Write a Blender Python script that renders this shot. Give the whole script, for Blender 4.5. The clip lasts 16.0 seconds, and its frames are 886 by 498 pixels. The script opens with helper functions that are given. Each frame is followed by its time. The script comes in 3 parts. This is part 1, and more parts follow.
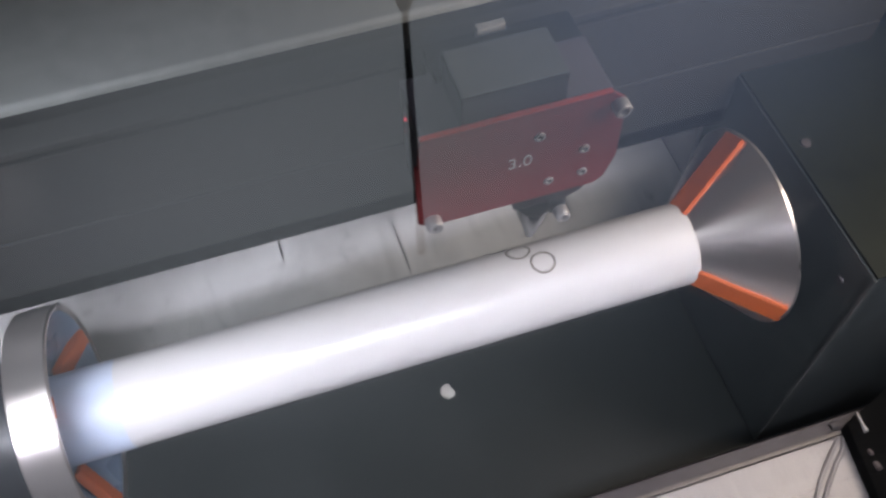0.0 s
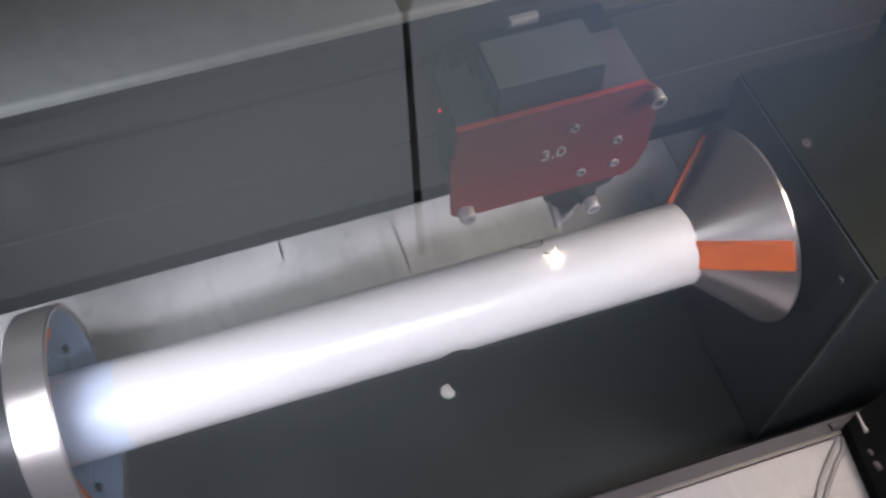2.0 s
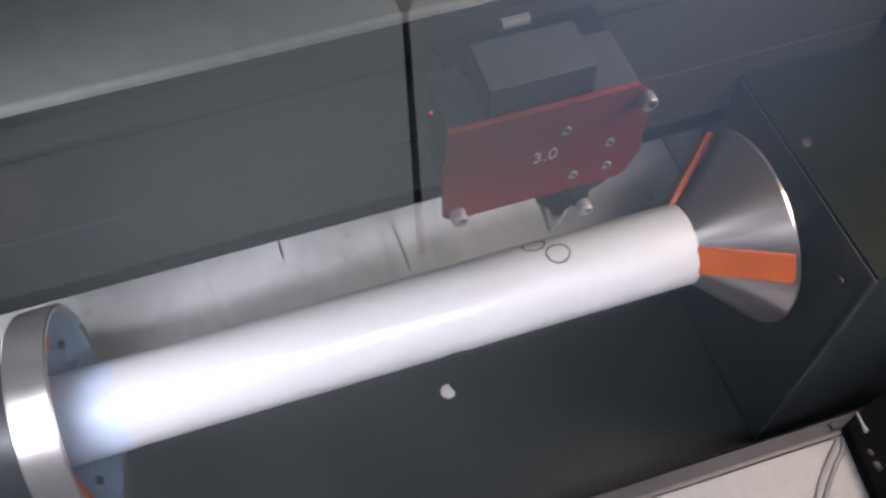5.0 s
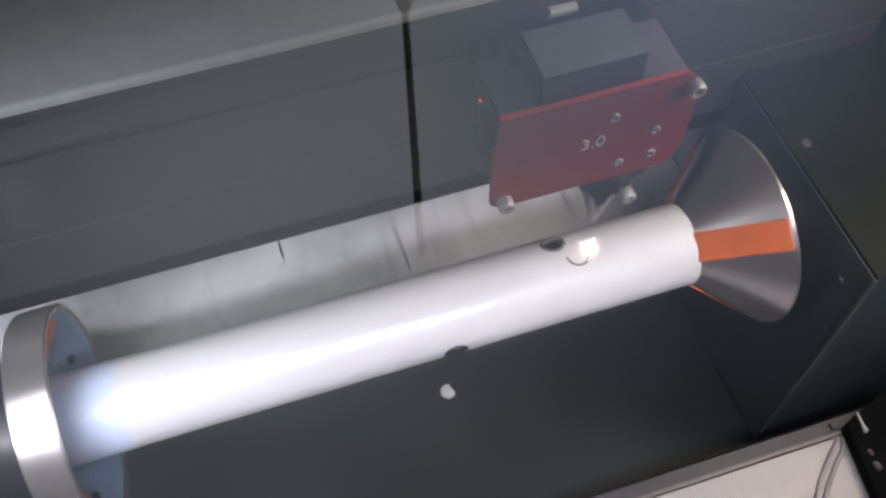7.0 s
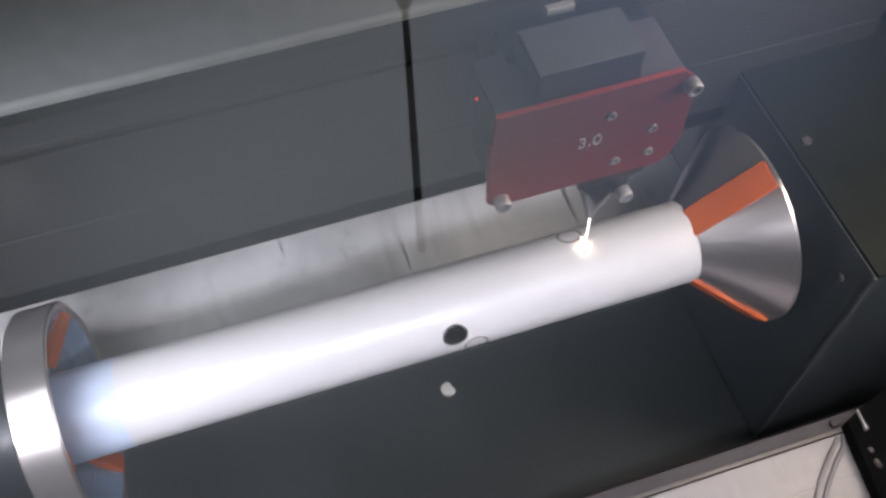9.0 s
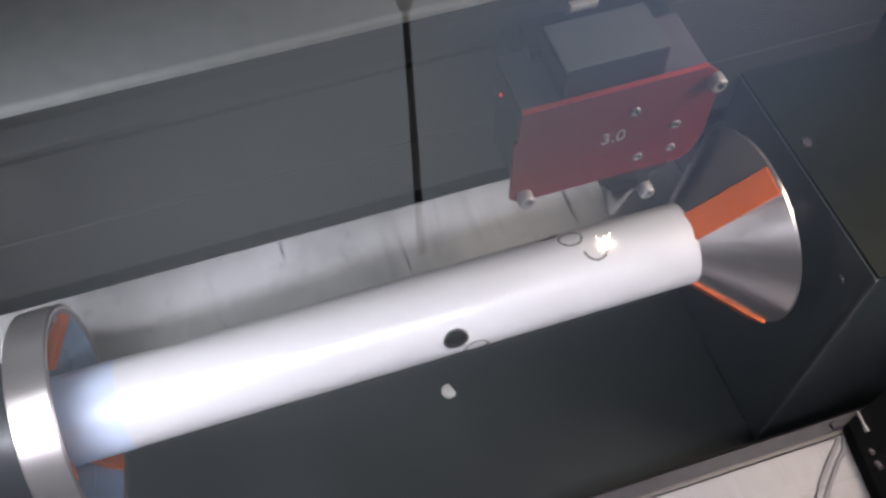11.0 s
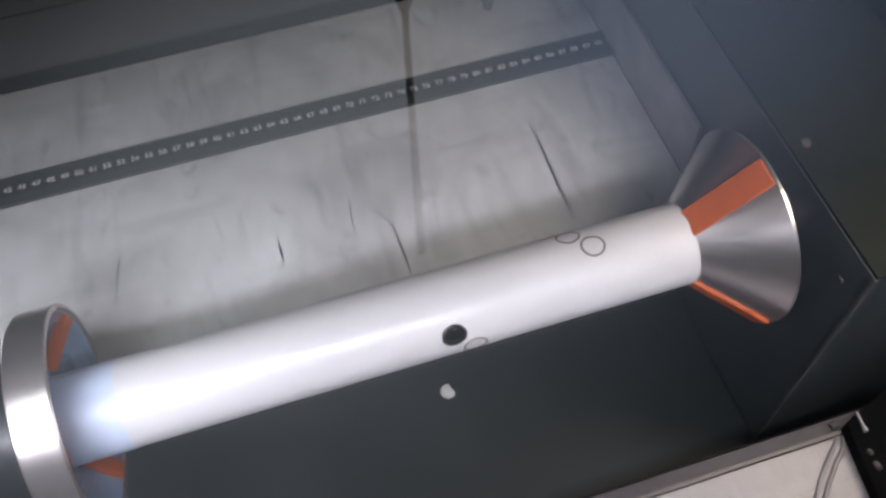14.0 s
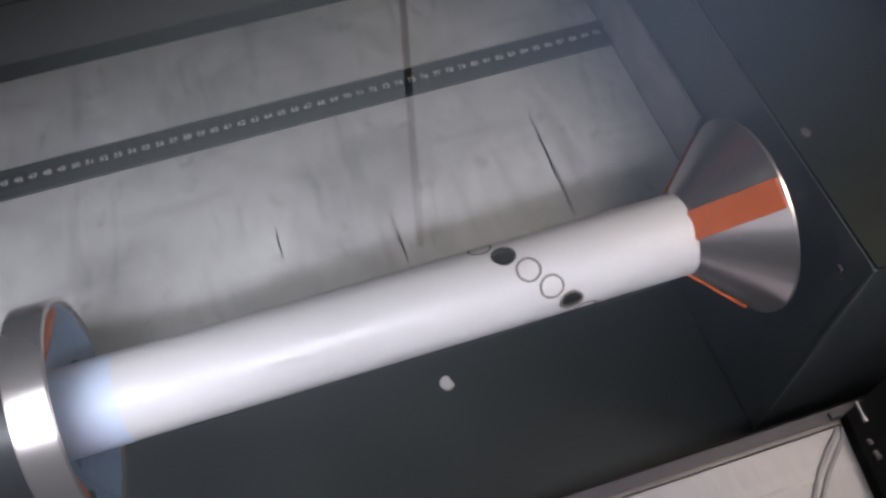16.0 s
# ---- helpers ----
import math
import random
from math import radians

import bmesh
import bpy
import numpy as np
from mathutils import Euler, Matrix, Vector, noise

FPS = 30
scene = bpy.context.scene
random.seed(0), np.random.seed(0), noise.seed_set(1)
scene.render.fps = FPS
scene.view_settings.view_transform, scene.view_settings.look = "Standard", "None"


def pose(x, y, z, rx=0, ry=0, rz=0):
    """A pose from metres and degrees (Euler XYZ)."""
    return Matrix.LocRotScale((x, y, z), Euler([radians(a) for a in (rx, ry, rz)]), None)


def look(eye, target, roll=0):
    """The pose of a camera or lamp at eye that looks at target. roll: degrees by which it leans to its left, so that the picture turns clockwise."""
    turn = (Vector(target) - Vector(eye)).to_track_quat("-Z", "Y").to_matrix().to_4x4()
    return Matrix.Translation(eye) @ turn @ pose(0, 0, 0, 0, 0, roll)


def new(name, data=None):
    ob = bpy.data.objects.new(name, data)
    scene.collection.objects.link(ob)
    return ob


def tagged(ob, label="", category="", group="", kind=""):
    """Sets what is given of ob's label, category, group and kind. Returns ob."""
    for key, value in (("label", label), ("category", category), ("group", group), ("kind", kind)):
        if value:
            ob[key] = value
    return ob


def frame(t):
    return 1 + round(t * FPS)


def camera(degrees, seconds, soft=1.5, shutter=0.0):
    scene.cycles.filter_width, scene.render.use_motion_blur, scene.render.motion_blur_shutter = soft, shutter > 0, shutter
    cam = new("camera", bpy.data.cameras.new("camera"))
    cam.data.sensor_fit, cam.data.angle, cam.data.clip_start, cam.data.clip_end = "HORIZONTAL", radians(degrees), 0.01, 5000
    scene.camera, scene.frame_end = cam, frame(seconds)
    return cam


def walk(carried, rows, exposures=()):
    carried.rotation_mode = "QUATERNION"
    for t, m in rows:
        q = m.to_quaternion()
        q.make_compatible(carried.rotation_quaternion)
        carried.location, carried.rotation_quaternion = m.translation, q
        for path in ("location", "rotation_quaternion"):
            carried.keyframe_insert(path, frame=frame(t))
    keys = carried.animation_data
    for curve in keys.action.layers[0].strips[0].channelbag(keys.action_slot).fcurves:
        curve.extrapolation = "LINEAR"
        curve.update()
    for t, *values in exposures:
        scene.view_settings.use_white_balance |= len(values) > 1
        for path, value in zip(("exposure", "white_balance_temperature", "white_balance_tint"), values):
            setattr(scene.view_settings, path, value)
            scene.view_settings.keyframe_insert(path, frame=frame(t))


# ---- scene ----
cam = camera(52.17, 16.0, soft=2.6, shutter=0.6)
walk(cam, [
    (0, look((0.6408, -0.4572, 0.5144), (0.7273, -0.1472, 0.0081), -2.25)),
    (4, look((0.6408, -0.4572, 0.5144), (0.7273, -0.1471, 0.0082), -2.25)),
    (6.5, look((0.6408, -0.4572, 0.5145), (0.7273, -0.1471, 0.0081), -2.26)),
    (8, look((0.6408, -0.4572, 0.5144), (0.7273, -0.1471, 0.0082), -2.25)),
    (8.5, look((0.6407, -0.4572, 0.5143), (0.7270, -0.1477, 0.0076), -2.27)),
    (9, look((0.6408, -0.4570, 0.5142), (0.7268, -0.1481, 0.0071), -2.31)),
    (11.5, look((0.6408, -0.4572, 0.5143), (0.7270, -0.1469, 0.0081), -2.40)),
    (12.5, look((0.6407, -0.4569, 0.5146), (0.7273, -0.1471, 0.0081), -2.37)),
    (13.5, look((0.6408, -0.4573, 0.5143), (0.7271, -0.1477, 0.0077), -2.27)),
    (14, look((0.6409, -0.4574, 0.5144), (0.7274, -0.1472, 0.0082), -2.30)),
    (14.5, look((0.6409, -0.4573, 0.5142), (0.7276, -0.1479, 0.0074), -2.30)),
    (15, look((0.6422, -0.4565, 0.5143), (0.7277, -0.1480, 0.0069), -2.52)),
    (15.5, look((0.6419, -0.4561, 0.5131), (0.7275, -0.1493, 0.0047), -2.48)),
    (16, look((0.6417, -0.4564, 0.5130), (0.7271, -0.1511, 0.0036), -2.52)),
], [(0, 0.0), (13.8, 0.0), (14.2, -0.27), (14.5, -0.32), (16, -0.32)])

# ---- key sizes (metres) ----
AXIS_Y, AXIS_Z, TUBE_R = -0.216, 0.0535, 0.025      # turning axis of the tube
TUBE_X0, TUBE_X1 = 0.472, 0.8565
CONE_X, CONE_R = 0.8957, 0.0605
CHUCK_X, CHUCK_R = 0.5045, 0.0628
CUT_X, CUT_PITCH, CUT_STEP, CUT_R = 0.7973, 0.01035, 30.0, 0.0067
FLOOR_Z = -0.114
TABLE_Y0 = -0.172
GANTRY_Y, GANTRY_Z = -0.151, 0.0705
PANE_Z = 0.30
CEIL_Z = 1.70

# ---- world and lights ----
world = bpy.data.worlds.new("room_ambient")
scene.world = world
world.use_nodes = True
world.node_tree.nodes["Background"].inputs["Color"].default_value = (0.75, 0.85, 1.0, 1)
world.node_tree.nodes["Background"].inputs["Strength"].default_value = 0.10


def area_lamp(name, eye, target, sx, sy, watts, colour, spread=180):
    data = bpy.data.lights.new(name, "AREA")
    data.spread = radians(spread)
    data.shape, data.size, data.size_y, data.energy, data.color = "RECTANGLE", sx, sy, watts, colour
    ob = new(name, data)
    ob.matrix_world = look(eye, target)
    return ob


# unseen fill lamps added below the lid; the ceiling panels come further down
area_lamp("added_fill_bar", (0.55, -0.394, 0.290), (0.58, -0.212, 0.0), 0.70, 0.03, 0.74, (0.89, 0.88, 1.03), 63)
area_lamp("added_fill_panel", (0.450, -0.290, 0.288), (0.53, -0.19, 0.03), 0.09, 0.14, 0.20, (0.90, 0.92, 1.02), 110)
area_lamp("added_fill_panel", (1.00, -0.30, 0.285), (0.82, -0.22, 0.0), 0.10, 0.16, 0.8, (1.0, 0.85, 0.76))


# ---- materials ----
def material(name):
    m = bpy.data.materials.new(name)
    m.use_nodes = True
    return m, m.node_tree.nodes, m.node_tree.links, m.node_tree.nodes["Principled BSDF"]


def surface(name, colour, rough=0.5, metal=0.0, vary=0.12, grain=40.0, blotch=6.0, bump=0.15, stretch=(1, 1, 1),
            spec=0.5, bump_size=0.0004, coat=0.0):
    """Painted, anodised or bare surface with variation at two scales and fine relief."""
    m, n, l, b = material(name)
    b.inputs["Metallic"].default_value = metal
    b.inputs["Specular IOR Level"].default_value = spec
    b.inputs["Coat Weight"].default_value = coat
    tc = n.new("ShaderNodeTexCoord")
    mp = n.new("ShaderNodeMapping")
    mp.inputs["Scale"].default_value = stretch
    l.new(tc.outputs["Object"], mp.inputs["Vector"])
    fine, big = n.new("ShaderNodeTexNoise"), n.new("ShaderNodeTexNoise")
    fine.inputs["Scale"].default_value, fine.inputs["Detail"].default_value = grain, 6
    big.inputs["Scale"].default_value, big.inputs["Detail"].default_value = blotch, 4
    l.new(mp.outputs["Vector"], fine.inputs["Vector"])
    l.new(tc.outputs["Object"], big.inputs["Vector"])
    add = n.new("ShaderNodeMath")
    add.operation = "ADD"
    l.new(fine.outputs["Fac"], add.inputs[0])
    l.new(big.outputs["Fac"], add.inputs[1])
    ramp = n.new("ShaderNodeMapRange")
    ramp.inputs["From Min"].default_value, ramp.inputs["From Max"].default_value = 0.7, 1.3
    ramp.inputs["To Min"].default_value, ramp.inputs["To Max"].default_value = 1 - vary, 1 + vary
    l.new(add.outputs[0], ramp.inputs["Value"])
    mul = n.new("ShaderNodeVectorMath")
    mul.operation = "SCALE"
    mul.inputs[0].default_value = colour
    l.new(ramp.outputs["Result"], mul.inputs["Scale"])
    l.new(mul.outputs["Vector"], b.inputs["Base Color"])
    rr = n.new("ShaderNodeMapRange")
    rr.inputs["From Min"].default_value, rr.inputs["From Max"].default_value = 0.3, 0.7
    rr.inputs["To Min"].default_value, rr.inputs["To Max"].default_value = max(0.02, rough - 0.08), min(1, rough + 0.08)
    l.new(big.outputs["Fac"], rr.inputs["Value"])
    l.new(rr.outputs["Result"], b.inputs["Roughness"])
    bp = n.new("ShaderNodeBump")
    bp.inputs["Strength"].default_value, bp.inputs["Distance"].default_value = bump, bump_size
    l.new(fine.outputs["Fac"], bp.inputs["Height"])
    l.new(bp.outputs["Normal"], b.inputs["Normal"])
    return m


def glow(name, colour, strength):
    m, n, l, b = material(name)
    b.inputs["Base Color"].default_value = (*colour, 1)
    b.inputs["Emission Color"].default_value = (*colour, 1)
    b.inputs["Emission Strength"].default_value = strength
    return m


def acrylic(name):
    m, n, l, b = material(name)
    n.remove(b)
    out = n["Material Output"]
    clear, gloss, mix = n.new("ShaderNodeBsdfTransparent"), n.new("ShaderNodeBsdfGlossy"), n.new("ShaderNodeMixShader")
    clear.inputs["Color"].default_value = (0.97, 0.98, 0.975, 1)
    gloss.inputs["Roughness"].default_value = 0.012
    mix.inputs[0].default_value = 0.20
    l.new(clear.outputs[0], mix.inputs[1])
    l.new(gloss.outputs[0], mix.inputs[2])
    l.new(mix.outputs[0], out.inputs["Surface"])
    return m


PLATE_STEEL = surface("dull_galvanised_plate", (0.42, 0.40, 0.40), 0.5, 0.2, 0.2, 40, 10, 0.1)
STEEL_FRONT = surface("bright_steel_flap", (0.40, 0.375, 0.375), 0.45, 0.3, 0.2, 60, 5, 0.2, (10, 1, 1))
ALU = surface("turned_aluminium", (0.82, 0.755, 0.73), 0.29, 0.90, 0.05, 30, 4, 0.1, (90, 1, 1))
for turned in (ALU,):
    # lathe grooves run round the axis and spread the gloss along it
    lathe = turned.node_tree.nodes.new("ShaderNodeTangent")
    lathe.direction_type, lathe.axis = "RADIAL", "X"
    shader = turned.node_tree.nodes["Principled BSDF"]
    shader.inputs["Anisotropic"].default_value, shader.inputs["Anisotropic Rotation"].default_value = 0.6, 0.25
    turned.node_tree.links.new(lathe.outputs["Tangent"], shader.inputs["Tangent"])
# the blue reflection inside the cup is put into this base colour
ALU_IN = surface("lining_blue_reflection", (0.32, 0.45, 0.66), 0.30, 0.3, 0.25, 30, 9, 0.1, (60, 1, 1))
ORANGE = surface("orange_silicone", (0.62, 0.135, 0.035), 0.5, 0.0, 0.15, 120, 25, 0.2)
PLASTIC = surface("white_plastic_tube", (0.67, 0.65, 0.64), 0.38, 0.0, 0.015, 200, 10, 0.05)
RED = surface("red_anodised_plate", (0.25, 0.036, 0.042), 0.42, 0.25, 0.08, 160, 18, 0.1)
RED_EDGE = surface("bright_red_edge", (0.75, 0.10, 0.09), 0.35, 0.4, 0.08, 160, 18, 0.1)
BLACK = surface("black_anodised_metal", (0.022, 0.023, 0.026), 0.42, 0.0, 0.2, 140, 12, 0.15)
# paler tops of the head and its cover, with light from above painted in
HEAD_LIT_TOP = surface("lit_purple_grey_top", (0.17, 0.15, 0.18), 0.45, 0.0, 0.15, 140, 12, 0.15)
COVER_LIT_TOP = surface("lit_matt_grey_top", (0.19, 0.205, 0.205), 0.6, 0.0, 0.15, 160, 14, 0.15)
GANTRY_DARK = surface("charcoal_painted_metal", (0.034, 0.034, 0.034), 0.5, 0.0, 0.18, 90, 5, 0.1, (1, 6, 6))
# near black: the hinge arm's own colour, and painted shade below the gantry
SHADE = surface("dull_black_arm_and_shade", (0.005, 0.005, 0.005), 0.85, 0.0, 0.2, 90, 5, 0.1, spec=0.1)
# grey raised far above the front's: the top's light is in the colour
GANTRY_LIT_TOP = surface("lit_grey_painted_metal", (0.60, 0.62, 0.61), 0.5, 0.0, 0.12, 90, 5, 0.1)
PANEL = surface("dark_blue_grey_panel", (0.019, 0.023, 0.023), 0.45, 0.0, 0.18, 70, 9, 0.12)
WALL = surface("dark_teal_panel", (0.064, 0.075, 0.077), 0.42, 0.0, 0.25, 70, 9, 0.12)
PANEL_OLIVE = surface("dark_olive_panel", (0.012, 0.015, 0.011), 0.6, 0.0, 0.3, 70, 9, 0.12, spec=0.15)
EDGE = surface("paler_wall_edge", (0.13, 0.135, 0.135), 0.5, 0.3, 0.4, 150, 40, 0.2)
LIP = surface("grey_lip", (0.085, 0.075, 0.080), 0.5, 0.2, 0.2, 100, 10, 0.1)
BRASS = surface("beige_trim", (0.20, 0.175, 0.16), 0.45, 0.3, 0.15, 100, 10, 0.1)
CHROME = surface("bright_bolt_steel", (0.50, 0.48, 0.48), 0.42, 0.6, 0.1, 300, 60, 0.1)
NOZZLE = surface("dark_nozzle_steel", (0.10, 0.095, 0.095), 0.28, 0.8, 0.1, 140, 12, 0.1)
DULL_BOLT = surface("dull_bolt_steel", (0.30, 0.25, 0.245), 0.5, 0.4, 0.2, 300, 60, 0.1)
SOCKET = surface("dark_socket", (0.03, 0.028, 0.028), 0.6, 0.0, 0.2, 300, 60, 0.1)
RULER = surface("dark_anodised_ruler", (0.055, 0.06, 0.062), 0.42, 0.3, 0.12, 120, 8, 0.1)
RULER_BAND = surface("painted_chamfer_light", (0.085, 0.092, 0.094), 0.38, 0.3, 0.12, 120, 8, 0.1)
MARK = surface("white_engraving", (0.72, 0.72, 0.72), 0.6, 0.0, 0.2, 900, 90, 0.1)
FAINT = surface("faint_engraving", (0.62, 0.58, 0.58), 0.6, 0.0, 0.3, 900, 90, 0.1)
BURN = surface("charred_edge", (0.17, 0.14, 0.11), 0.8, 0.0, 0.5, 900, 150, 0.3)
SOOT = surface("black_charred_bore", (0.012, 0.010, 0.009), 0.9, 0.0, 0.4, 900, 150, 0.3)
# colour of the bluish light on the tube's clamped end
BLUE_LIGHT_TINT = surface("painted_blue_light", (0.60, 0.68, 0.83), 0.4, 0.0, 0.03, 200, 10, 0.05)
SLUG = surface("greyish_white_offcut", (0.55, 0.53, 0.48), 0.6, 0.0, 0.15, 400, 60, 0.2)
SCRATCH = surface("scratch_line", (0.60, 0.59, 0.58), 0.5, 0.3, 0.4, 400, 40, 0.2)
BRIGHT_SCRATCH = surface("fresh_scratch", (0.92, 0.91, 0.90), 0.4, 0.3, 0.2, 400, 40, 0.2)
CEILING = surface("ceiling_paint", (0.30, 0.32, 0.33), 0.9, 0.0, 0.05, 30, 2, 0.1)
WALLPAINT = surface("room_wall_paint", (0.05, 0.055, 0.06), 0.9, 0.0, 0.1, 30, 2, 0.1)
PANE = acrylic("acrylic_sheet")


def worn_steel(name):
    """Brushed sheet with cross-wise wear streaks, cloudy smudges and dark stains."""
    m = surface(name, (0.80, 0.785, 0.77), 0.46, 0.12, 0.10, 34, 7, 0.08, (2.0, 1, 1))
    n, l = m.node_tree.nodes, m.node_tree.links
    b = n["Principled BSDF"]
    base = b.inputs["Base Color"].links[0].from_socket
    tc = n.new("ShaderNodeTexCoord")
    last = base
    for stretch, scale, detail, warp, lo, hi, dark in (((1, 1, 1), 9.0, 7, 1.2, 0.50, 0.72, 0.74), ((7, 1, 1), 9.0, 5, 0.4, 0.56, 0.72, 0.78),
                                                       ((1, 9, 1), 7.0, 5, 0.2, 0.57, 0.70, 0.88), ((2, 1, 1), 46.0, 4, 1.0, 0.62, 0.70, 0.80)):
        mp, tex, rng, mul = n.new("ShaderNodeMapping"), n.new("ShaderNodeTexNoise"), n.new("ShaderNodeMapRange"), n.new("ShaderNodeVectorMath")
        mp.inputs["Scale"].default_value = stretch
        l.new(tc.outputs["Object"], mp.inputs["Vector"])
        l.new(mp.outputs["Vector"], tex.inputs["Vector"])
        tex.inputs["Scale"].default_value, tex.inputs["Detail"].default_value, tex.inputs["Distortion"].default_value = scale, detail, warp
        rng.inputs["From Min"].default_value, rng.inputs["From Max"].default_value = lo, hi
        rng.inputs["To Min"].default_value, rng.inputs["To Max"].default_value = 1.0, dark
        l.new(tex.outputs["Fac"], rng.inputs["Value"])
        mul.operation = "SCALE"
        l.new(last, mul.inputs[0])
        l.new(rng.outputs["Result"], mul.inputs["Scale"])
        last = mul.outputs["Vector"]
    l.new(last, b.inputs["Base Color"])
    return m


TABLE_STEEL = worn_steel("worn_steel_table_sheet")


def soft_glow(name, colour, strength, core=0.1, blue_from=2.0, shear=0.0, core_y=0.3):
    """Glow for an added panel, brightest in its middle and fading towards its edge."""
    m, n, l, b = material(name)
    tc, sep, mul = n.new("ShaderNodeTexCoord"), n.new("ShaderNodeSeparateXYZ"), n.new("ShaderNodeMath")
    l.new(tc.outputs["Generated"], sep.inputs[0])
    lean = n.new("ShaderNodeMath")
    lean.operation = "MULTIPLY_ADD"
    lean.inputs[1].default_value = -shear
    l.new(sep.outputs["X"], lean.inputs[0])
    l.new(sep.outputs["Y"], lean.inputs[2])
    last = None
    for axis, middle, half in (("X", 0.5, core), ("Y", 0.5 - shear * 0.5, core_y)):
        away = n.new("ShaderNodeMath")
        away.operation = "SUBTRACT"
        l.new(sep.outputs["X"] if axis == "X" else lean.outputs[0], away.inputs[0])
        away.inputs[1].default_value = middle
        size = n.new("ShaderNodeMath")
        size.operation = "ABSOLUTE"
        l.new(away.outputs[0], size.inputs[0])
        fade = n.new("ShaderNodeMapRange")
        fade.interpolation_type = "SMOOTHERSTEP"
        fade.inputs["From Min"].default_value, fade.inputs["From Max"].default_value = half, 0.5
        fade.inputs["To Min"].default_value, fade.inputs["To Max"].default_value = 1.0, 0.0
        l.new(size.outputs[0], fade.inputs["Value"])
        if last:
            both = n.new("ShaderNodeMath")
            both.operation = "MULTIPLY"
            l.new(last.outputs["Result"], both.inputs[0])
            l.new(fade.outputs["Result"], both.inputs[1])
            last = both
        else:
            last = fade
    mul.operation = "MULTIPLY"
    mul.inputs[1].default_value = strength
    l.new(last.outputs[0], mul.inputs[0])
    b.inputs["Base Color"].default_value = (0.2, 0.22, 0.25, 1)
    tint = n.new("ShaderNodeMapRange")
    tint.inputs["From Min"].default_value, tint.inputs["From Max"].default_value = blue_from, blue_from + 0.13
    l.new(sep.outputs["X"], tint.inputs["Value"])
    mix = n.new("ShaderNodeMix")
    mix.data_type = "RGBA"
    mix.inputs[6].default_value, mix.inputs[7].default_value = (*colour, 1), (0.75, 0.92, 1.35, 1)
    l.new(tint.outputs["Result"], mix.inputs[0])
    l.new(mix.outputs[2], b.inputs["Emission Color"])
    l.new(mul.outputs[0], b.inputs["Emission Strength"])
    return m


# fade and blue end are shaped so the pane mirrors a haze
CEIL_GLOW = soft_glow("haze_panel_glow", (0.88, 0.97, 1.08), 0.31, 0.12, 0.46, 0.387, 0.0)
COOL_GLOW = glow("cool_fill_glow", (0.72, 0.79, 1.0), 0.48)
RED_LED = glow("red_indicator", (1.0, 0.06, 0.10), 0.7)
FLAME = glow("orange_flame", (1.0, 0.36, 0.08), 2.4)
BEAM_GLOW = glow("beam_glow", (1.0, 0.93, 0.85), 6.0)
SPARK = glow("white_hot_spark", (1.0, 0.82, 0.66), 26.0)


# ---- mesh helpers ----
def part(name, bm, mat, parent=None, label="", smooth=False):
    me = bpy.data.meshes.new(name)
    bmesh.ops.recalc_face_normals(bm, faces=bm.faces)
    bm.to_mesh(me)
    bm.free()
    me.materials.append(mat)
    if smooth:
        for f in me.polygons:
            f.use_smooth = True
        me.set_sharp_from_angle(angle=radians(35))
    ob = new(name, me)
    if parent:
        ob.parent = parent
    if label:
        ob["label"] = label
    return ob


def empty(name, x=0.0, y=0.0, z=0.0):
    ob = new(name)
    ob.empty_display_size = 0.02
    ob.location = (x, y, z)
    return ob


def block(x0, x1, y0, y1, z0, z1, bevel=0.0, seg=2):
    bm = bmesh.new()
    bmesh.ops.create_cube(bm, size=1)
    for v in bm.verts:
        v.co = Vector(((x0, x1)[v.co.x > 0], (y0, y1)[v.co.y > 0], (z0, z1)[v.co.z > 0]))
    if bevel:
        bmesh.ops.bevel(bm, geom=bm.edges[:], offset=bevel, segments=seg, affect="EDGES", profile=0.5)
    return bm


def spun(profile, n=64, axis="x", closed=True):
    """Turns a closed outline of (along, radius) round an axis through the origin."""
    bm = bmesh.new()
    rings = []
    for i in range(n):
        a = 2 * math.pi * i / n
        row = []
        for h, r in profile:
            c, s = r * math.cos(a), r * math.sin(a)
            row.append(bm.verts.new({"x": (h, -s, c), "y": (s, h, c), "z": (c, s, h)}[axis]))
        rings.append(row)
    k = len(profile)
    for i in range(n):
        p, q = rings[i], rings[(i + 1) % n]
        for j in range(k if closed else k - 1):
            j2 = (j + 1) % k
            bm.faces.new((p[j], p[j2], q[j2], q[j]))
    if not closed:
        bm.faces.new([r[0] for r in rings])
        bm.faces.new([r[-1] for r in reversed(rings)])
    return bm


def prism(outline, depth0, depth1, bevel=0.0, plane="xz"):
    """Extrudes a flat outline; plane xz runs along y, plane yz along x, plane xy along z."""
    bm = bmesh.new()
    at = {"xz": lambda a, b, d: (a, d, b), "yz": lambda a, b, d: (d, a, b), "xy": lambda a, b, d: (a, b, d)}[plane]
    lo = [bm.verts.new(at(a, b, depth0)) for a, b in outline]
    hi = [bm.verts.new(at(a, b, depth1)) for a, b in outline]
    n = len(outline)
    bm.faces.new(lo)
    bm.faces.new(hi)
    for i in range(n):
        bm.faces.new((lo[i], lo[(i + 1) % n], hi[(i + 1) % n], hi[i]))
    if bevel:
        bmesh.ops.bevel(bm, geom=bm.edges[:], offset=bevel, segments=2, affect="EDGES", profile=0.5)
    return bm


